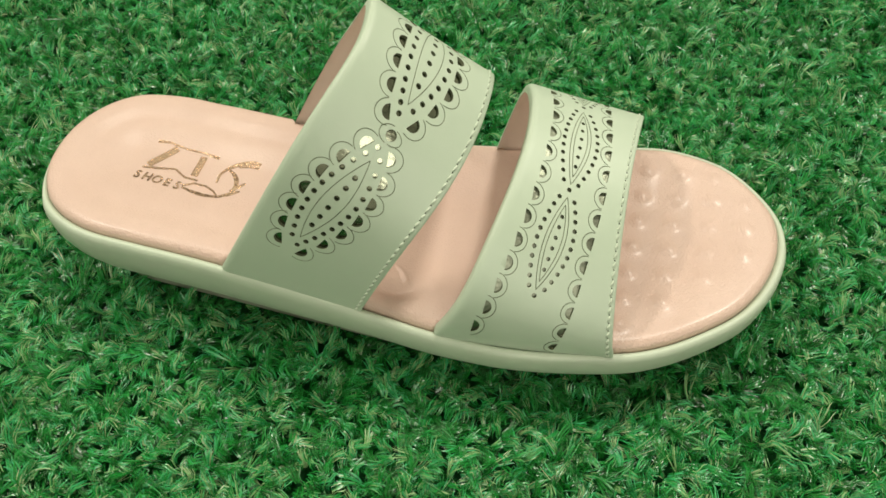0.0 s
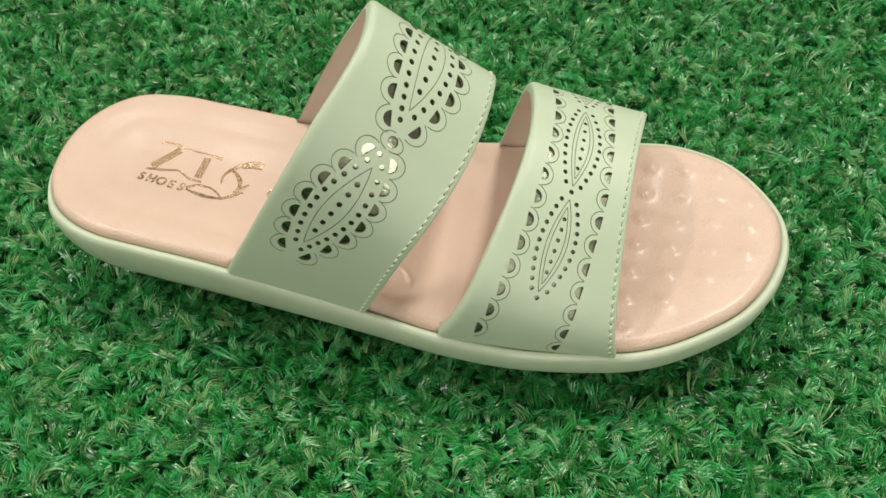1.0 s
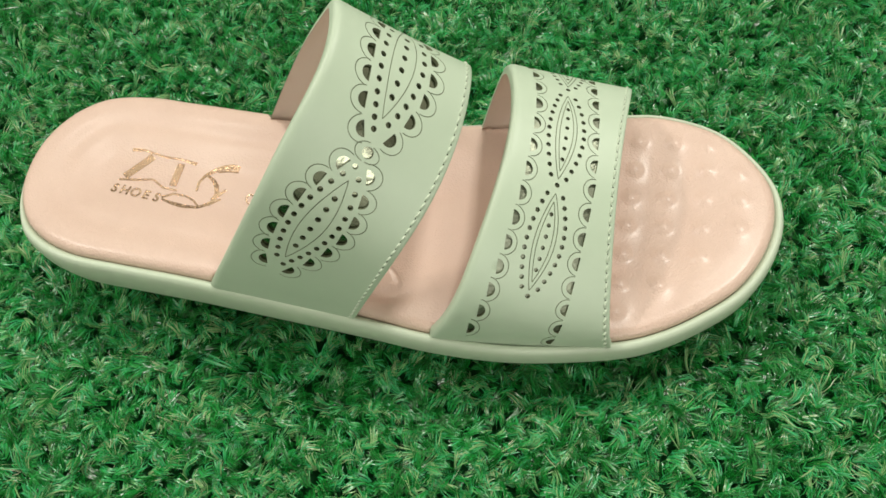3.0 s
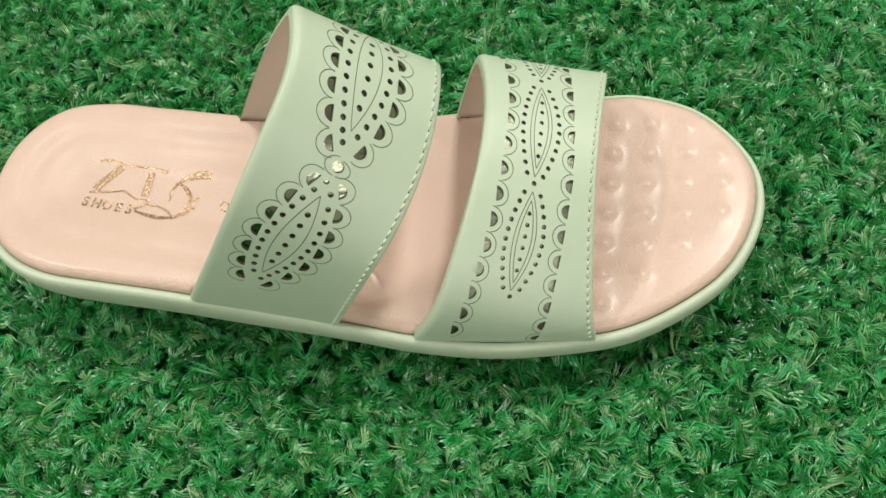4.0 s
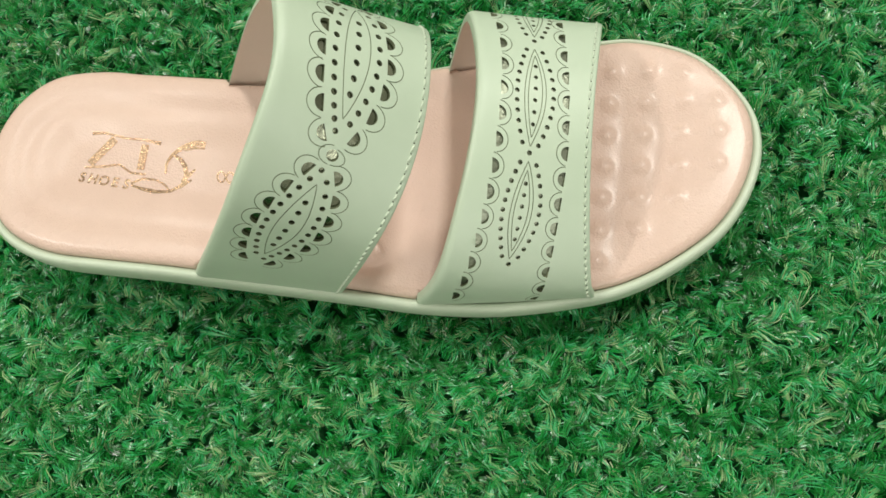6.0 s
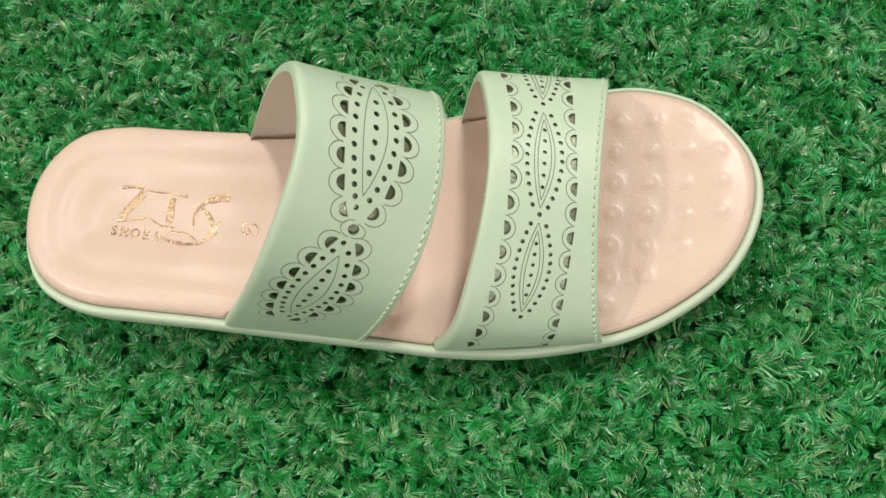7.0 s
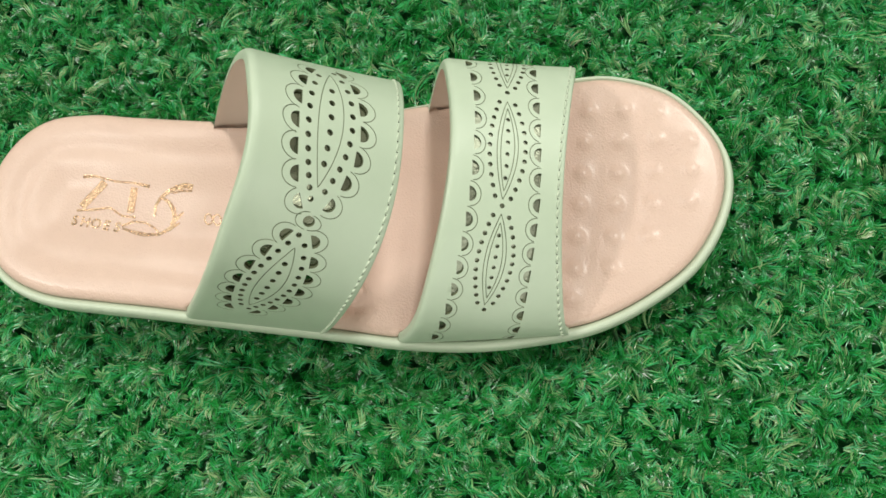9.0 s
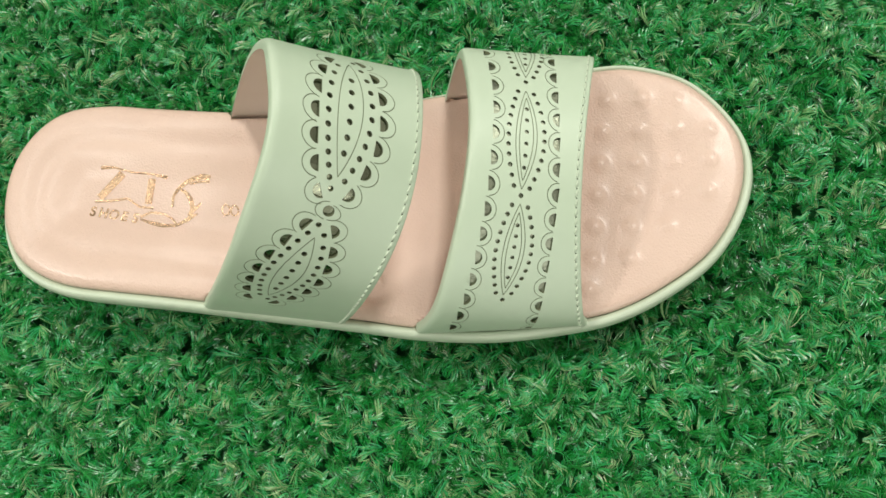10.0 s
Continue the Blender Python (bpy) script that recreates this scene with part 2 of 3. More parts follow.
def triangulate(points, loops):
    """Triangles (mm) of the first loop less the others. Returns the places and the faces."""
    from mathutils.geometry import delaunay_2d_cdt
    co, faces = [], []
    for lp in loops:
        if sum(p[0] * q[1] - q[0] * p[1] for p, q in zip(lp, lp[1:] + lp[:1])) < 0:
            lp = lp[::-1]
        faces.append(list(range(len(co), len(co) + len(lp))))
        co += [Vector(p) for p in lp]
    co += [Vector(p) for p in points]
    v, _, f, _, _, of = delaunay_2d_cdt(co, [], faces, 1, 1e-4, True)
    keep = [tuple(a) for a, o in zip(f, of) if list(o) == [0]]
    used = sorted({i for a in keep for i in a})
    at = {i: k for k, i in enumerate(used)}
    return np.array([(v[i].x, v[i].y) for i in used]), [tuple(at[i] for i in a) for a in keep]


def boundary(faces):
    seen = {}
    for f in faces:
        for i in range(len(f)):
            e = (f[i], f[(i + 1) % len(f)])
            if (e[1], e[0]) in seen:
                del seen[(e[1], e[0])]
            else:
                seen[e] = 1
    return list(seen)


def build_insole():
    gx, gy = np.meshgrid(np.arange(-0.142, 0.118, 0.00125), np.arange(0.114, 0.223, 0.00125))
    gx, gy = gx.ravel(), gy.ravel()
    # a finer grid under the massage nubs and round the dent
    for x0, x1, y0, y1 in ((0.0525, 0.1128, 0.114, 0.205), (-0.0265, -0.0045, 0.126, 0.150)):
        coarse = (gx < x0) | (gx > x1) | (gy < y0) | (gy > y1)
        fx, fy = np.meshgrid(np.arange(x0, x1, 0.0007), np.arange(y0, y1, 0.0007))
        gx, gy = np.r_[gx[coarse], fx.ravel()], np.r_[gy[coarse], fy.ravel()]
    d = edge_distance(gx, gy)
    ok = inside_rim(gx, gy) & (d > 0.0022)
    pts = [(x * 1000, y * 1000) for x, y in zip(gx[ok], gy[ok])]
    # the footbed is notched where the strap feet go down beside it
    x, near = RIM[:, 0], NORMALS[:, 1] < 0
    notch = np.zeros(len(RIM))
    for side, x0, x1 in ((near, -0.0715, -0.0275), (near, -0.0015, 0.0525), (~near, -0.056, 0.009), (~near, 0.022, 0.071)):
        notch = np.maximum(notch, side * smooth_step(x, x0 - 0.0012, x0 + 0.0012) * (1 - smooth_step(x, x1 - 0.0012, x1 + 0.0012)))
    loop = RIM - NORMALS * (0.0030 * notch)[:, None]
    for off in (0.0003, 0.0008, 0.0015):
        pts += [tuple(p * 1000) for p in (RIM - NORMALS * off)[notch < 0.01]]
    pts = [p for p, e in zip(pts, np.sqrt(((np.array(pts)[:, None] / 1000 - loop[None]) ** 2).sum(2).min(1))) if e > 0.0002]
    uv, f = triangulate(pts, [[tuple(p * 1000) for p in loop]])
    x, y = uv[:, 0] / 1000, uv[:, 1] / 1000
    z = footbed_height(x, y, edge_distance(x, y))
    v = list(local(np.c_[x, y, z]))
    f = list(f)
    for a, b in boundary(f):
        k = len(v)
        v += [v[a] - (0, 0, 0.004), v[b] - (0, 0, 0.004)]
        f.append((b, a, k, k + 1))
    return part("insole", v, f, PINK, sandal, "padded pink leather footbed with massage nubs")


build_sole()
insole = build_insole()

# Edge curves of the two straps: rear edge and front edge, from the near base over the instep to the far base.
REAR_BACK = [(-0.0724, 0.1402, 0.0464), (-0.0525, 0.1392, 0.0835), (-0.0353, 0.1502, 0.1076), (-0.0202, 0.1696, 0.1174), (-0.0191, 0.1910, 0.1185), (-0.0248, 0.2079, 0.0982), (-0.0394, 0.2183, 0.0719), (-0.0555, 0.2093, 0.0449)]
REAR_FRONT = [(-0.0277, 0.1276, 0.0404), (-0.0169, 0.1264, 0.0672), (-0.0020, 0.1367, 0.0823), (0.0103, 0.1563, 0.0919), (0.0157, 0.1757, 0.0974), (0.0160, 0.1935, 0.0857), (0.0113, 0.2041, 0.0620), (0.0053, 0.2039, 0.0399)]
FORE_BACK = [(-0.0026, 0.1199, 0.0390), (0.0040, 0.1193, 0.0522), (0.0123, 0.1312, 0.0686), (0.0229, 0.1538, 0.0783), (0.0301, 0.1785, 0.0816), (0.0307, 0.2019, 0.0741), (0.0298, 0.2128, 0.0597), (0.0212, 0.2033, 0.0376)]
FORE_FRONT = [(0.0533, 0.1130, 0.0362), (0.0516, 0.1124, 0.0424), (0.0520, 0.1230, 0.0550), (0.0550, 0.1436, 0.0677), (0.0605, 0.1666, 0.0740), (0.0677, 0.1882, 0.0693), (0.0728, 0.2021, 0.0571), (0.0720, 0.2013, 0.0379)]


def b_spline(ctrl, n):
    p = np.array(ctrl, float)
    m = len(p)
    kn = np.r_[[0] * 3, np.linspace(0, 1, m - 2), [1] * 3]
    u = np.linspace(0, 1 - 1e-9, n)
    b = [((u >= kn[i]) & (u < kn[i + 1])).astype(float) for i in range(len(kn) - 1)]
    for d in range(1, 4):
        b = [(0 if kn[i + d] == kn[i] else (u - kn[i]) / (kn[i + d] - kn[i]) * b[i])
             + (0 if kn[i + d + 1] == kn[i + 1] else (kn[i + d + 1] - u) / (kn[i + d + 1] - kn[i + 1]) * b[i + 1]) for i in range(len(b) - 1)]
    return np.array(b).T @ p


class StrapForm:
    """A band between two edge curves, with flat coordinates in mm: a across (0 in the middle), b along."""

    def __init__(self, back, front, n=300, tuck=5.0):
        self.lo, self.hi = b_spline(back, n), b_spline(front, n)
        across = self.hi - self.lo
        across = across / np.linalg.norm(across, axis=1)[:, None]
        self.lo, self.hi = self.lo - across * 0.0005, self.hi + across * 0.0008
        mid = (self.lo + self.hi) / 2
        self.b = np.r_[0, np.cumsum(np.linalg.norm(np.diff(mid, axis=0), axis=1))] * 1000
        self.w = np.linalg.norm(self.hi - self.lo, axis=1) * 1000
        self.length, self.tuck = self.b[-1], tuck

    def edge(self, c, b):
        return np.stack([np.interp(b, self.b, c[:, k]) for k in range(3)], -1)

    def ruled(self, a, b):
        bb = np.clip(b, 0, self.length)
        u = (0.5 + a / np.interp(bb, self.b, self.w))[:, None]
        p = self.edge(self.lo, bb) * (1 - u) + self.edge(self.hi, bb) * u
        p[:, 2] -= (bb == 0) * (0 - b) * 0.001 + (bb == self.length) * (b - self.length) * 0.001
        return p

    def width(self, b):
        return np.interp(np.clip(b, 0, self.length), self.b, self.w)

    def place(self, a, b, depth):
        """depth in mm below the outer face; the edges are rolled down."""
        a, b = np.asarray(a, float), np.asarray(b, float)
        p = self.ruled(a, b)
        db = np.clip(b, 0.6, self.length - 0.6)
        t1 = self.ruled(a + 0.4, db) - self.ruled(a - 0.4, db)
        t2 = self.ruled(a, db + 0.5) - self.ruled(a, db - 0.5)
        n = np.cross(t1, t2)
        n /= np.linalg.norm(n, axis=1)[:, None] + 1e-12
        h = self.width(b) / 2
        roll = np.zeros_like(a)
        for dist, r in ((a + h, 2.4), (h - a, 0.9)):
            t = np.clip(dist / r, 0, 1)
            roll += 0.62 * r * (1 - np.sqrt(np.clip(1 - (1 - t) ** 2, 0, 1)))
        return p - n * ((depth + roll) * 0.001)[:, None]


def disc(a, b, r, n=12):
    return [(a + r * math.cos(k * math.tau / n), b + r * math.sin(k * math.tau / n)) for k in range(n)]


def half_moon(a, b, nx, ny, length, depth, n=9):
    """A half disc whose round side looks along (nx, ny)."""
    tx, ty = -ny, nx
    return [(a + tx * length / 2 * math.cos(t) + nx * depth * (math.sin(t) - 0.4), b + ty * length / 2 * math.cos(t) + ny * depth * (math.sin(t) - 0.4))
            for t in [math.pi * k / n for k in range(n + 1)]]


def scallop(a, b, nx, ny, width, height, n=12):
    tx, ty = -ny, nx
    return [(a + tx * width / 2 * math.cos(t) + nx * height * math.sin(t), b + ty * width / 2 * math.cos(t) + ny * height * math.sin(t))
            for t in [math.pi * (0.02 + 0.96 * k / n) for k in range(n + 1)]]


def ribbon(line, w):
    """A closed loop of width w round an open line."""
    p = np.array(line)
    t = np.gradient(p, axis=0)
    t /= np.linalg.norm(t, axis=1)[:, None] + 1e-9
    n = np.c_[-t[:, 1], t[:, 0]] * w / 2
    return [tuple(q) for q in p + n] + [tuple(q) for q in (p - n)[::-1]]


def leaf_side(axis, b0, b1, half, side, n=22):
    """One side of a pointed leaf that follows the axis a = axis(b)."""
    return [(axis(b) + side * half * math.sin(math.pi * (b - b0) / (b1 - b0)) ** 0.9, b)
            for b in [b0 + (b1 - b0) * k / n for k in range(n + 1)]]


def wave(b, b0, b1, e):
    return max(0.0, math.sin(math.pi * min(1, max(0, (b - b0) / (b1 - b0))))) ** e


def rear_pattern():
    """Two leaves, one over the other, each in a wreath of dots, half moons and scallops."""
    holes, lines = [disc(-0.6, 69.5, 1.7, 16)], [scallop(-0.9, 69.5, -1, 0, 5.4, 3.6), scallop(-0.3, 69.2, 1, -0.1, 4.6, 3.4)]
    low = lambda b: -0.6 - 0.094 * (69 - b) - 0.00085 * (69 - b) ** 2
    high = lambda b: -0.25 + 0.95 * math.sin((b - 93) / 11)
    # axis; wreath from, to, half width; dots from, to, half width; leaf from, to, half width; first place and step on either side
    for axis, b0, b1, half, dots0, dots1, dhalf, leaf0, leaf1, lhalf, moons, dots, seeds in (
            (high, 67.5, 126.0, 9.8, 74.0, 122.0, 6.3, 79.4, 116.6, 3.6, ((74.0, 7.05), (75.5, 7.4)), ((75.8, 2.75, 0.105, 11), (78.9, 3.5, 0.05, 11)), (86.0, 4.4)),
            (low, 15.0, 71.0, 9.3, 22.0, 66.0, 6.3, 27.2, 60.3, 3.5, ((23.2, 6.77), (21.2, 7.13)), ((26.8, 3.44, 0.0, 12), (23.7, 2.7, 0.07, 12)), (33.5, 4.06))):
        mid, span = (b0 + b1) / 2, (b1 - b0) / 2
        for s, (first, step) in zip((-1, 1), moons):
            for k in range(7):
                b = first + step * k
                e = wave(b, b0, b1, 0.8) * half
                nx, ny = s * e / half ** 2, (b - mid) / span ** 2 * 0.9
                q = math.hypot(nx, ny)
                nx, ny = nx / q, ny / q
                a = axis(b) + s * e
                holes.append(half_moon(a, b, nx, ny, 4.5, 2.5))
                lines.append(scallop(a - nx * 0.6, b - ny * 0.6, nx, ny, 7.4, 4.3))
        for s, (first, step, growth, count) in zip((-1, 1), dots):
            for k in range(count):
                b = first + step * k + growth * k * k
                holes.append(disc(axis(b) + s * dhalf * wave(b, dots0, dots1, 0.88), b, 0.85))
        for k in range(6):
            b = seeds[0] + seeds[1] * k
            holes.append(disc(axis(b), b, 0.88))
        for s in (-1, 1):
            lines.append(leaf_side(axis, leaf0, leaf1, lhalf, s))
    return holes, lines


def fore_pattern():
    """A chain of double-lined leaves with dots, between two columns of half moons."""
    holes, lines = [], []
    left = lambda b: -10.2 - (0.0017 * (72 - b) ** 2 if b < 72 else 0.0043 * max(0, b - 76) ** 2)
    right = lambda b: 10.2 - (0.025 * (57 - b) if b < 57 else 0.05 * (b - 57))
    for k in range(16):
        b = 6.2 + 6.9 * k + 0.05 * k * k
        holes.append(half_moon(left(b) + 0.2, b, 1, 0.06, 4.4, 2.2))
        lines.append(scallop(left(b) - 0.6, b, 1, 0.06, 7.3, 3.5))
        b = 2.6 + 7.8 * k
        holes.append(half_moon(right(b) - 0.2, b, -1, 0.04, 4.4, 2.2))
        lines.append(scallop(right(b) + 0.6, b, -1, 0.04, 7.5, 3.5))
    axis = lambda b: -0.9 + 0.5 * math.sin(math.pi * (b - 57) / 31) * (57 < b < 88) - 0.0021 * max(0, 55 - b) ** 2
    for b0, b1 in ((22.4, 52.5), (56.9, 88.3), (93.8, 124.5)):
        for s in (-1, 1):
            lines.append(leaf_side(axis, b0, b1, 3.3, s))
            lines.append(leaf_side(axis, b0 + 2.6, b1 - 2.6, 2.15, s))
            for k in range(11):
                b = b0 + 0.7 + (b1 - b0 - 1.4) * k / 10
                holes.append(disc(axis(b) + s * (1.3 + 4.3 * wave(b, b0 - 2, b1 + 2, 0.9)), b, 0.76, 8))
        for k in range(6):
            b = b0 + 6.5 + (b1 - b0 - 13) * k / 5
            holes.append(disc(axis(b), b, 0.68, 8))
        holes.append(disc(axis(b0), b0 - 1.9, 0.8, 8))
    return holes, lines


def sheet(form, inset, depth, na=26, nb=150, crease=0.0):
    """A plain inner layer of a strap. Faces look both ways by its thickness."""
    v, f = [], []
    bs = np.linspace(-form.tuck, form.length + form.tuck, nb)
    for b in bs:
        h = form.width(b) / 2 - inset
        a = np.linspace(-h, h, na)
        dip = crease * sum(math.exp(-((b - form.length + k) / 0.9) ** 2) for k in (12.5, 16.0)) * (0.6 + 0.4 * np.sin(a * 0.5 + b))
        v += list(local(form.place(a, np.full(na, b), depth + dip)))
    for i in range(nb - 1):
        for j in range(na - 1):
            k = i * na + j
            f.append((k, k + 1, k + na + 1, k + na))
    return v, f


def build_strap(label, form, pattern, foil, foil_label, stitch_from=2.0, stitch_gap=3.0):
    holes, lines = pattern
    h_at = lambda b: float(form.width(b)) / 2
    bs = np.linspace(-form.tuck, form.length + form.tuck, 150)
    rim = [(-h_at(b), b) for b in bs] + [(h_at(b), b) for b in bs[::-1]]
    pts = []
    for k, b in enumerate(bs[1:-1]):
        h = h_at(b)
        if k % 2:
            pts += [(a, b) for a in np.arange(-h + 4.2, h - 2.6, 1.9)]
        pts += [(-h + o, b) for o in (0.15, 0.45, 0.9, 1.5, 2.3, 3.2)] + [(h - o, b) for o in (0.12, 0.35, 0.7, 1.2, 2.0)]
    needle = [disc(h_at(b) - 1.8, b, 0.26, 8) for b in np.arange(stitch_from + stitch_gap / 2, form.length - 2, stitch_gap)]
    cuts = holes + needle + [ribbon(q, 0.26) for q in lines]
    uv, faces = triangulate(pts, [rim] + cuts)
    top = form.place(uv[:, 0], uv[:, 1], np.zeros(len(uv)))
    v, f, slots = list(local(top)), list(faces), [0] * len(faces)
    outer = np.abs(np.abs(uv[:, 0]) - form.width(uv[:, 1]) / 2) < 0.02
    outer |= (uv[:, 1] < -form.tuck + 0.02) | (uv[:, 1] > form.length + form.tuck - 0.02)
    punched = np.array([p for q in holes + needle for p in q])
    through_cut = np.zeros(len(uv), bool)
    for k in range(0, len(uv), 2000):
        through_cut[k:k + 2000] = ((uv[k:k + 2000, None] - punched[None]) ** 2).sum(2).min(1) < 1e-5
    deep = local(form.place(uv[:, 0], uv[:, 1], np.where(outer, 2.1, np.where(through_cut, 1.0, 0.30))))
    low = {}
    for a, b in boundary(faces):
        for i in (a, b):
            if i not in low:
                low[i] = len(v)
                v += [v[i], deep[i]]
        if outer[a] and outer[b]:
            f.append((b, a, low[a] + 1, low[b] + 1))
            slots.append(0)
        else:
            f.append((low[b], low[a], low[a] + 1, low[b] + 1))
            slots.append(1 if through_cut[a] and through_cut[b] else 2)
    strap = part("strap", v, f, [SAGE, CUT, GROOVE], sandal, label, True, slots)
    # grooves: the floor of each engraved line
    gv, gf = [], []
    for q in lines:
        p = np.array(q)
        r = np.array(ribbon(q, 0.30))
        k = len(p)
        at = len(gv)
        gv += list(local(form.place(r[:, 0], r[:, 1], np.full(2 * k, 0.32))))
        gf += [(at + i, at + i + 1, at + 2 * k - 2 - i, at + 2 * k - 1 - i) for i in range(k - 1)]
    tagged(part("engraved_line", gv, gf, GROOVE, strap, "dark laser-engraved scallop and leaf lines"), kind="stuff")
    part("backing", *sheet(form, 1.2, 1.05), foil, strap, foil_label)
    part("lining", *sheet(form, 0.12, 1.75, crease=0.45), LINING, strap, "pink leather lining")
    # stitches along the front edge
    b = stitch_from
    while b < form.length - 2:
        h = h_at(b)
        ring, sv, sf = 6, [], []
        for k in range(5):
            t = -1 + 0.5 * k
            rad = 0.42 * math.sqrt(max(0.03, 1 - (abs(t) * 0.97) ** 2))
            c = form.place(np.array([h - 1.8 + 0.22 * t]), np.array([b + t * 1.38]), np.array([-0.06 + 0.22 * t * t]))[0]
            n = c - form.place(np.array([h - 1.8]), np.array([b + t * 1.38]), np.array([1.0]))[0]
            n = n / np.linalg.norm(n)
            s = form.place(np.array([h - 1.7]), np.array([b]), np.array([0.0]))[0] - form.place(np.array([h - 1.9]), np.array([b]), np.array([0.0]))[0]
            s = s / np.linalg.norm(s)
            sv += [local(c + 0.001 * rad * (s * math.cos(w) + n * math.sin(w))) for w in [math.tau * g / ring for g in range(ring)]]
        for k in range(4):
            sf += [(k * ring + g, k * ring + (g + 1) % ring, (k + 1) * ring + (g + 1) % ring, (k + 1) * ring + g) for g in range(ring)]
        sf += [tuple(range(ring - 1, -1, -1)), tuple(range(4 * ring, 5 * ring))]
        part("stitch", sv, sf, THREAD, strap)
        b += stitch_gap
    return strap


rear_form = StrapForm(REAR_BACK, REAR_FRONT)
fore_form = StrapForm(FORE_BACK, FORE_FRONT)
build_strap("wide sage leather instep strap with two cut-out leaf wreaths", rear_form, rear_pattern(), SILVER, "silver foil behind the cut-outs")
build_strap("sage leather toe strap with cut-out leaf chain and scallops", fore_form, fore_pattern(), DULL_SILVER, "dull grey foil behind the cut-outs")


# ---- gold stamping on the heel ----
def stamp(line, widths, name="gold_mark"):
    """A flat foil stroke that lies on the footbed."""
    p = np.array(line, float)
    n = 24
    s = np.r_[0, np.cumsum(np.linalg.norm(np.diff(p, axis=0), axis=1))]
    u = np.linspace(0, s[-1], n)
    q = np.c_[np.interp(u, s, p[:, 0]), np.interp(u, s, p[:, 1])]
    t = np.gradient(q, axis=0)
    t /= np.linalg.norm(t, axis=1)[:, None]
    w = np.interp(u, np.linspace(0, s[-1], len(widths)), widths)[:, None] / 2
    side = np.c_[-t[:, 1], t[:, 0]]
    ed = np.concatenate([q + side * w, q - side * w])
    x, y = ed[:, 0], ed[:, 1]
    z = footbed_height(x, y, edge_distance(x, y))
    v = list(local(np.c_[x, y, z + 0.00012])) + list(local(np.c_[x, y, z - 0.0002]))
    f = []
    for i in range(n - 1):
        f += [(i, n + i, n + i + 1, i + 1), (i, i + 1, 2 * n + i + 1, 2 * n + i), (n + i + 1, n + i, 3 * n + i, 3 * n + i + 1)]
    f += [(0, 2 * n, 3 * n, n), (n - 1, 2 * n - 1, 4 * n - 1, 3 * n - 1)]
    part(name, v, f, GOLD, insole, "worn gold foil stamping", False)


def arc(cx, cy, rx, ry, a0, a1, turn=0.0, n=24):
    out = []
    for k in range(n + 1):
        w = math.radians(a0 + (a1 - a0) * k / n)
        x, y = rx * math.cos(w), ry * math.sin(w)
        c, s = math.cos(math.radians(turn)), math.sin(math.radians(turn))
        out.append((cx + x * c - y * s, cy + x * s + y * c))
    return out


# the brand's two letters built as tall blocks between thin bars, a flourish with an oval loop, a short word and the
# size ring
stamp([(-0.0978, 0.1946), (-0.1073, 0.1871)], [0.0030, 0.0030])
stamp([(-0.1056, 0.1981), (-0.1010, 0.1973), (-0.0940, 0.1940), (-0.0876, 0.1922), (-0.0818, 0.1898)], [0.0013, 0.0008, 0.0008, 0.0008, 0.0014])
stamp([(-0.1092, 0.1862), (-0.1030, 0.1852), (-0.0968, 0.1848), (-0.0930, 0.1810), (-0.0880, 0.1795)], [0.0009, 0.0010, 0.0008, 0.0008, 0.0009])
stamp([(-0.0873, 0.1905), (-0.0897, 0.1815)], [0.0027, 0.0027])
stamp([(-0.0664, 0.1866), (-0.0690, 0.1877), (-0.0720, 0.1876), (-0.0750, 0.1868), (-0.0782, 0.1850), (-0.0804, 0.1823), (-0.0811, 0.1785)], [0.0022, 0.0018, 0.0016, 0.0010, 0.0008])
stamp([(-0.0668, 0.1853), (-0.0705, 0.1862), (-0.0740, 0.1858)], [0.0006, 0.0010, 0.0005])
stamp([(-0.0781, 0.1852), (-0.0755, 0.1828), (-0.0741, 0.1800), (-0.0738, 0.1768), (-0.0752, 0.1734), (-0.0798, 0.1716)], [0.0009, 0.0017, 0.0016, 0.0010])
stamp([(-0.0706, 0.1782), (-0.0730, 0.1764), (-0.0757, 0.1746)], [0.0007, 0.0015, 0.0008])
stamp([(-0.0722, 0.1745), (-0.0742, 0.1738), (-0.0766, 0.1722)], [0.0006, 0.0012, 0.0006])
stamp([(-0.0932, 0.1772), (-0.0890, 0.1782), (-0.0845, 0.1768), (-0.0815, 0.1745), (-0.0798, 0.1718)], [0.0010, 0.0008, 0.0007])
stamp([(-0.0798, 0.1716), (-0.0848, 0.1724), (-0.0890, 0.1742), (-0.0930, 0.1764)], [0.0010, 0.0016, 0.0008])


def stamped_word(text, x, y, size, turn, slant):
    """Foil lettering laid on the footbed, one mesh a letter."""
    step = 0.00405
    for k, letter in enumerate(text):
        cu = bpy.data.curves.new("letter", "FONT")
        cu.body, cu.size, cu.resolution_u, cu.align_x, cu.align_y, cu.offset = letter, size, 4, "CENTER", "CENTER", 0.00017
        carrier = new("letter", cu)
        me = bpy.data.meshes.new_from_object(carrier.evaluated_get(bpy.context.evaluated_depsgraph_get()))
        bpy.data.objects.remove(carrier)
        co = np.array([tuple(v.co) for v in me.vertices])
        c, sn = math.cos(math.radians(turn)), math.sin(math.radians(turn))
        px, py = co[:, 0] + slant * co[:, 1], co[:, 1]
        wx, wy = x + step * k * c + px * c - py * sn, y + step * k * sn + px * sn + py * c
        z = footbed_height(wx, wy, edge_distance(wx, wy)) + 0.00014
        part("letter", list(local(np.c_[wx, wy, z])), [tuple(f.vertices) for f in me.polygons], GOLD, insole, "worn gold foil letter", False)


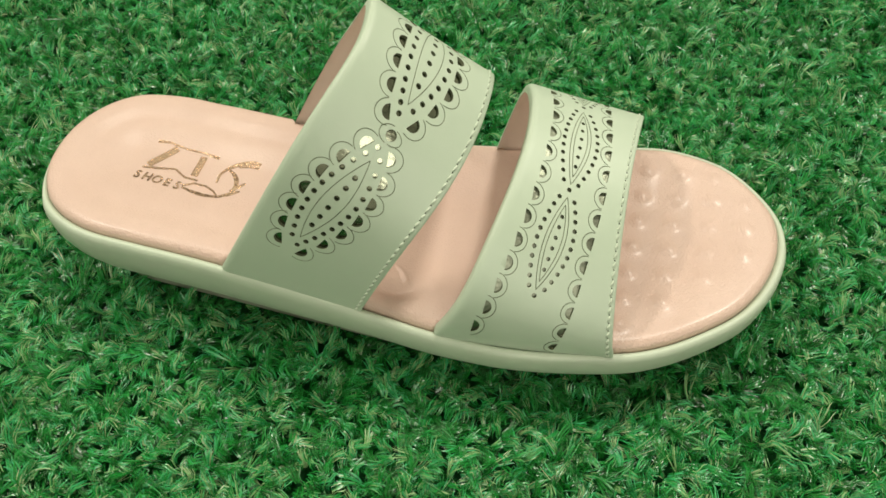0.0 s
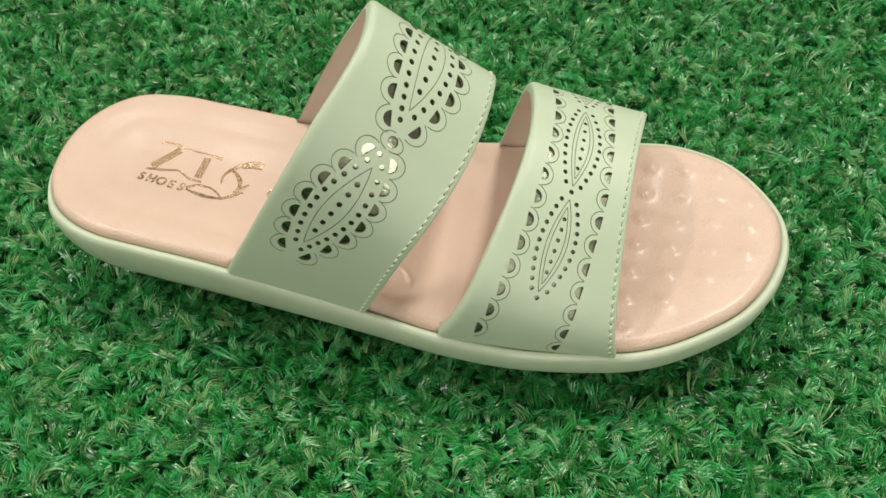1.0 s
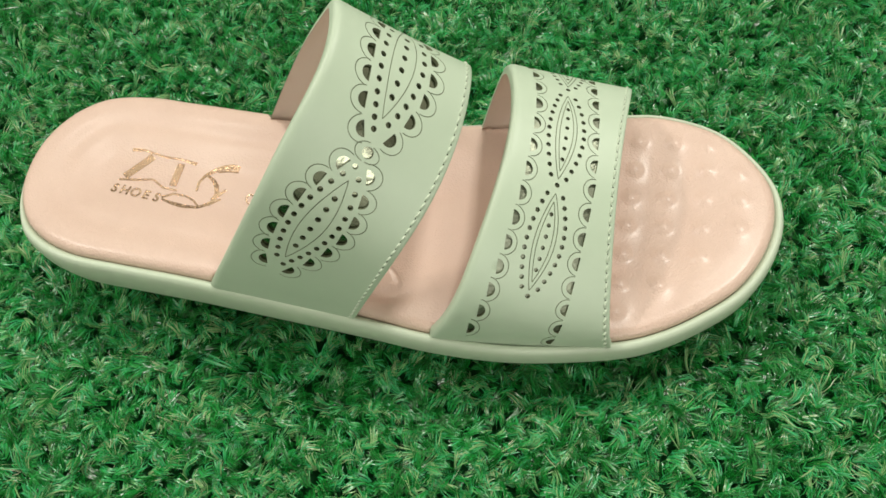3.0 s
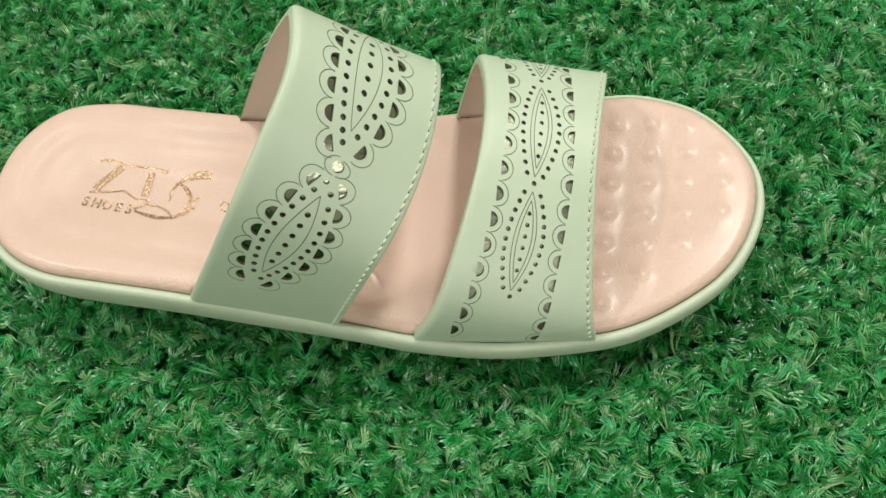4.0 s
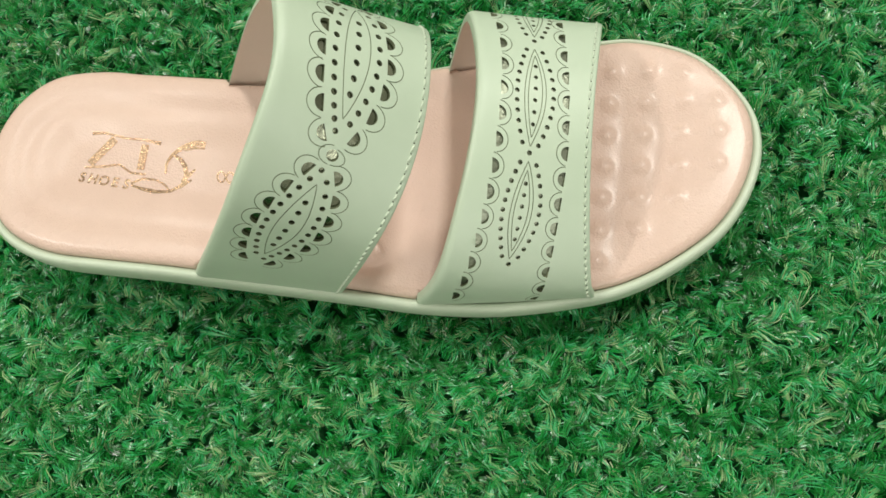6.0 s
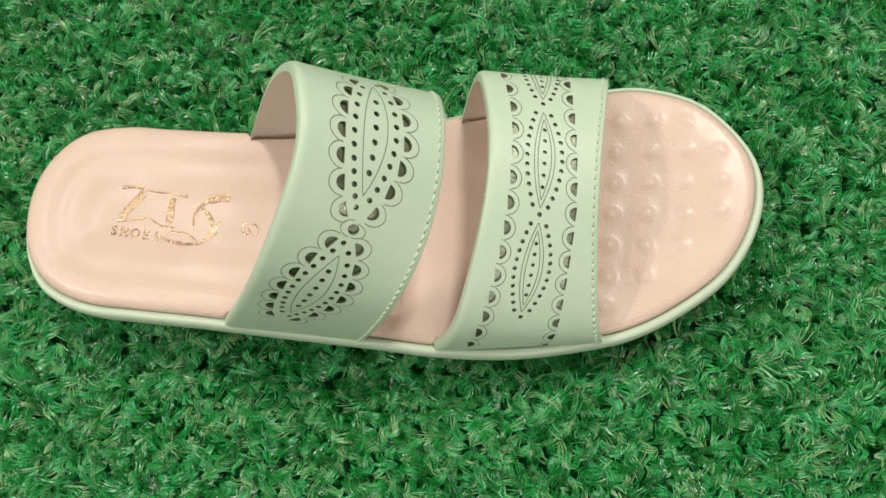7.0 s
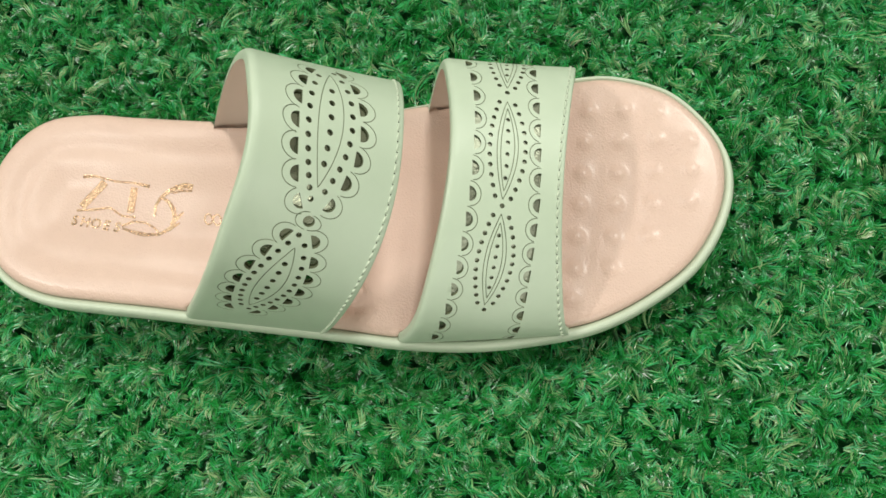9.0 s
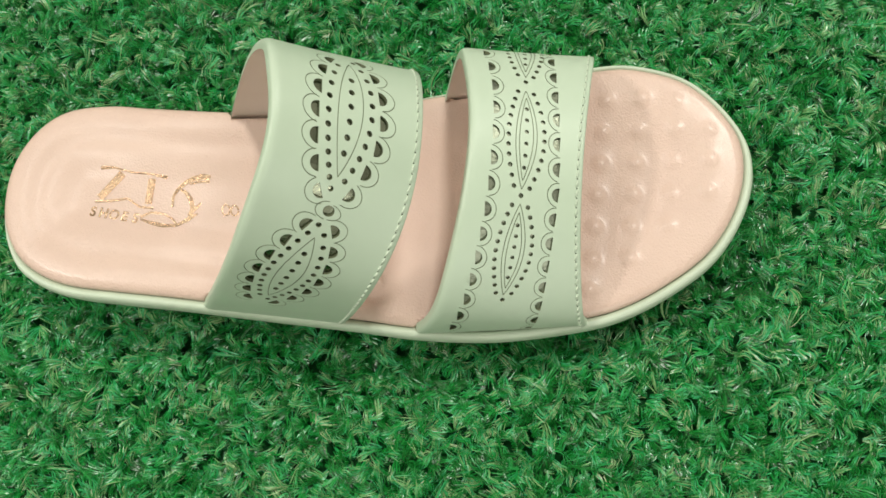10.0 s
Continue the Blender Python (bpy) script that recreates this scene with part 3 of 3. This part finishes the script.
stamped_word("SHOES", -0.1101, 0.1824, 0.0049, -19.5, 0.05)
stamp(arc(-0.0622, 0.1741, 0.0013, 0.0019, 0, 350), [0.0006, 0.0006])
stamp(arc(-0.0592, 0.1734, 0.0013, 0.0019, 0, 350), [0.0006, 0.0006])


# ---- turf ----
def build_turf():
    """Tufts of thin curved plastic blades; pressed flat under the sole."""
    rng = np.random.default_rng(7)

    def tufts(x0, x1, y0, y1, step):
        gx, gy = np.meshgrid(np.arange(x0, x1, step), np.arange(y0, y1, step))
        gx = gx + (np.arange(gx.shape[0]) % 2)[:, None] * step / 2
        n = gx.size
        return np.c_[gx.ravel() + rng.normal(0, step * 0.28, n), gy.ravel() + rng.normal(0, step * 0.28, n)]

    near = tufts(-0.245, 0.245, 0.02, 0.355, 0.00245)
    mid = tufts(-0.62, 0.62, -0.22, 0.72, 0.0095)
    mid = mid[(np.abs(mid[:, 0]) > 0.243) | (mid[:, 1] < 0.022) | (mid[:, 1] > 0.353)]
    far = tufts(-1.88, 1.88, -1.88, 1.88, 0.034)
    far = far[(np.abs(far[:, 0]) > 0.61) | (far[:, 1] < -0.21) | (far[:, 1] > 0.71)]
    counts = np.r_[np.full(len(near), 11), np.full(len(mid), 4), np.full(len(far), 3)]
    tid = np.repeat(np.arange(len(counts)), counts)
    root = np.concatenate([near, mid, far])[tid]
    big = np.r_[np.full(len(near), 1.0), np.full(len(mid), 2.6), np.full(len(far), 9.0)][tid]
    n, nt = len(tid), len(counts)
    # each bundle is a small brush of near-parallel fibres with a heading, a lean, a curl and a height of its own
    head, lean = rng.uniform(0, math.tau, nt), rng.uniform(0.15, 1.15, nt)
    fan = rng.uniform(0.08, 0.42, nt)
    tall = rng.uniform(0.0048, 0.0086, nt)
    bend = rng.uniform(0.0, 1.5, nt)
    lift = rng.uniform(0.0020, 0.0055, nt)
    tone = np.where(rng.random(nt) < 0.84, np.clip(rng.normal(0.20, 0.24, nt), 0, 0.54), rng.uniform(0.46, 0.66, nt))
    k = rng.uniform(-1, 1, n)
    ang = head[tid] + k * fan[tid] + rng.normal(0, 0.07, n)
    ux, uy = np.cos(ang), np.sin(ang)
    px, py = -uy, ux
    cross = np.c_[-np.sin(head[tid]), np.cos(head[tid])]
    root = root + cross * (k * 0.0008 * big)[:, None] + rng.normal(0, 0.00022, (n, 2)) * big[:, None]
    length = tall[tid] * rng.uniform(0.80, 1.08, n) * np.where(big > 1, 1.3, 1.0)
    tilt = lean[tid] + rng.normal(0, 0.12, n)
    inside = inside_rim(root[:, 0], root[:, 1])
    d = np.full(n, 1.0)
    idx = np.where(inside)[0]
    for c in range(0, len(idx), 20000):
        q = idx[c:c + 20000]
        d[q] = edge_distance(root[q, 0], root[q, 1])
    press = np.where(inside, 1 - 0.86 * smooth_step(d, 0.000, 0.008), 1.0)
    length = length * np.where(inside, 1 - 0.5 * smooth_step(d, 0.0, 0.008), 1)
    width = rng.uniform(0.00022, 0.00042, n) * np.where(big > 5, 4.5, np.where(big > 1, 2.4, 1.0)) * big
    steps = [0.0, 0.36, 0.64, 0.86, 1.0]
    v = np.zeros((n, 9, 3))
    twist = rng.normal(0, 0.35, n)
    swerve = rng.normal(0, 0.55, nt)[tid] + rng.normal(0, 0.12, n)
    crimp, phase = rng.normal(0, 0.10, nt)[tid] + rng.normal(0, 0.04, n), rng.uniform(0, math.tau, nt)[tid]
    sx, sy = px * np.cos(twist) + ux * np.sin(twist), py * np.cos(twist) + uy * np.sin(twist)
    r, z, last = np.zeros(n), lift[tid], 0.0
    for i, t in enumerate(steps):
        th = np.clip(tilt + bend[tid] * ((last + t) / 2) ** 1.3, 0, 2.4)
        r = r + length * (t - last) * np.sin(th)
        z = z + length * (t - last) * np.cos(th)
        last = t
        off = swerve * length * t * t + crimp * length * (np.sin(7.5 * t + phase) - np.sin(phase)) * t
        c = np.c_[root[:, 0] + ux * r + px * off, root[:, 1] + uy * r + py * off, np.maximum(z * press, 0.0004)]
        if i < 4:
            w = (width * (0.9, 1.0, 1.0, 0.85)[i] / 2)[:, None]
            s = np.c_[sx, sy, 0.3 * np.sin(twist)] * w
            v[:, 2 * i], v[:, 2 * i + 1] = c - s, c + s
        else:
            v[:, 8] = c
    base = (np.arange(n) * 9)[:, None]
    quads = (base[:, None] + np.array([[0, 1, 3, 2], [2, 3, 5, 4], [4, 5, 7, 6]])[None]).reshape(-1, 4)
    tris = base + np.array([[6, 7, 8]])
    loops = np.concatenate([quads.ravel(), tris.ravel()]).astype(np.int32)
    me = bpy.data.meshes.new("turf_blades")
    me.vertices.add(n * 9)
    me.vertices.foreach_set("co", v.ravel())
    me.loops.add(len(loops))
    me.loops.foreach_set("vertex_index", loops)
    nq = len(quads)
    me.polygons.add(nq + n)
    me.polygons.foreach_set("loop_start", np.r_[np.arange(nq) * 4, nq * 4 + np.arange(n) * 3].astype(np.int32))
    me.polygons.foreach_set("use_smooth", np.ones(nq + n, bool))
    me.materials.append(TURF)
    me.update(calc_edges=True)
    me.attributes.new("bundle_tone", "FLOAT", "POINT").data.foreach_set("value", np.repeat(tone[tid], 9).astype(np.float32))
    me.validate()
    tagged(new("turf", me), "short bright green artificial turf with curled plastic blades", "artificial grass", kind="stuff")


build_turf()
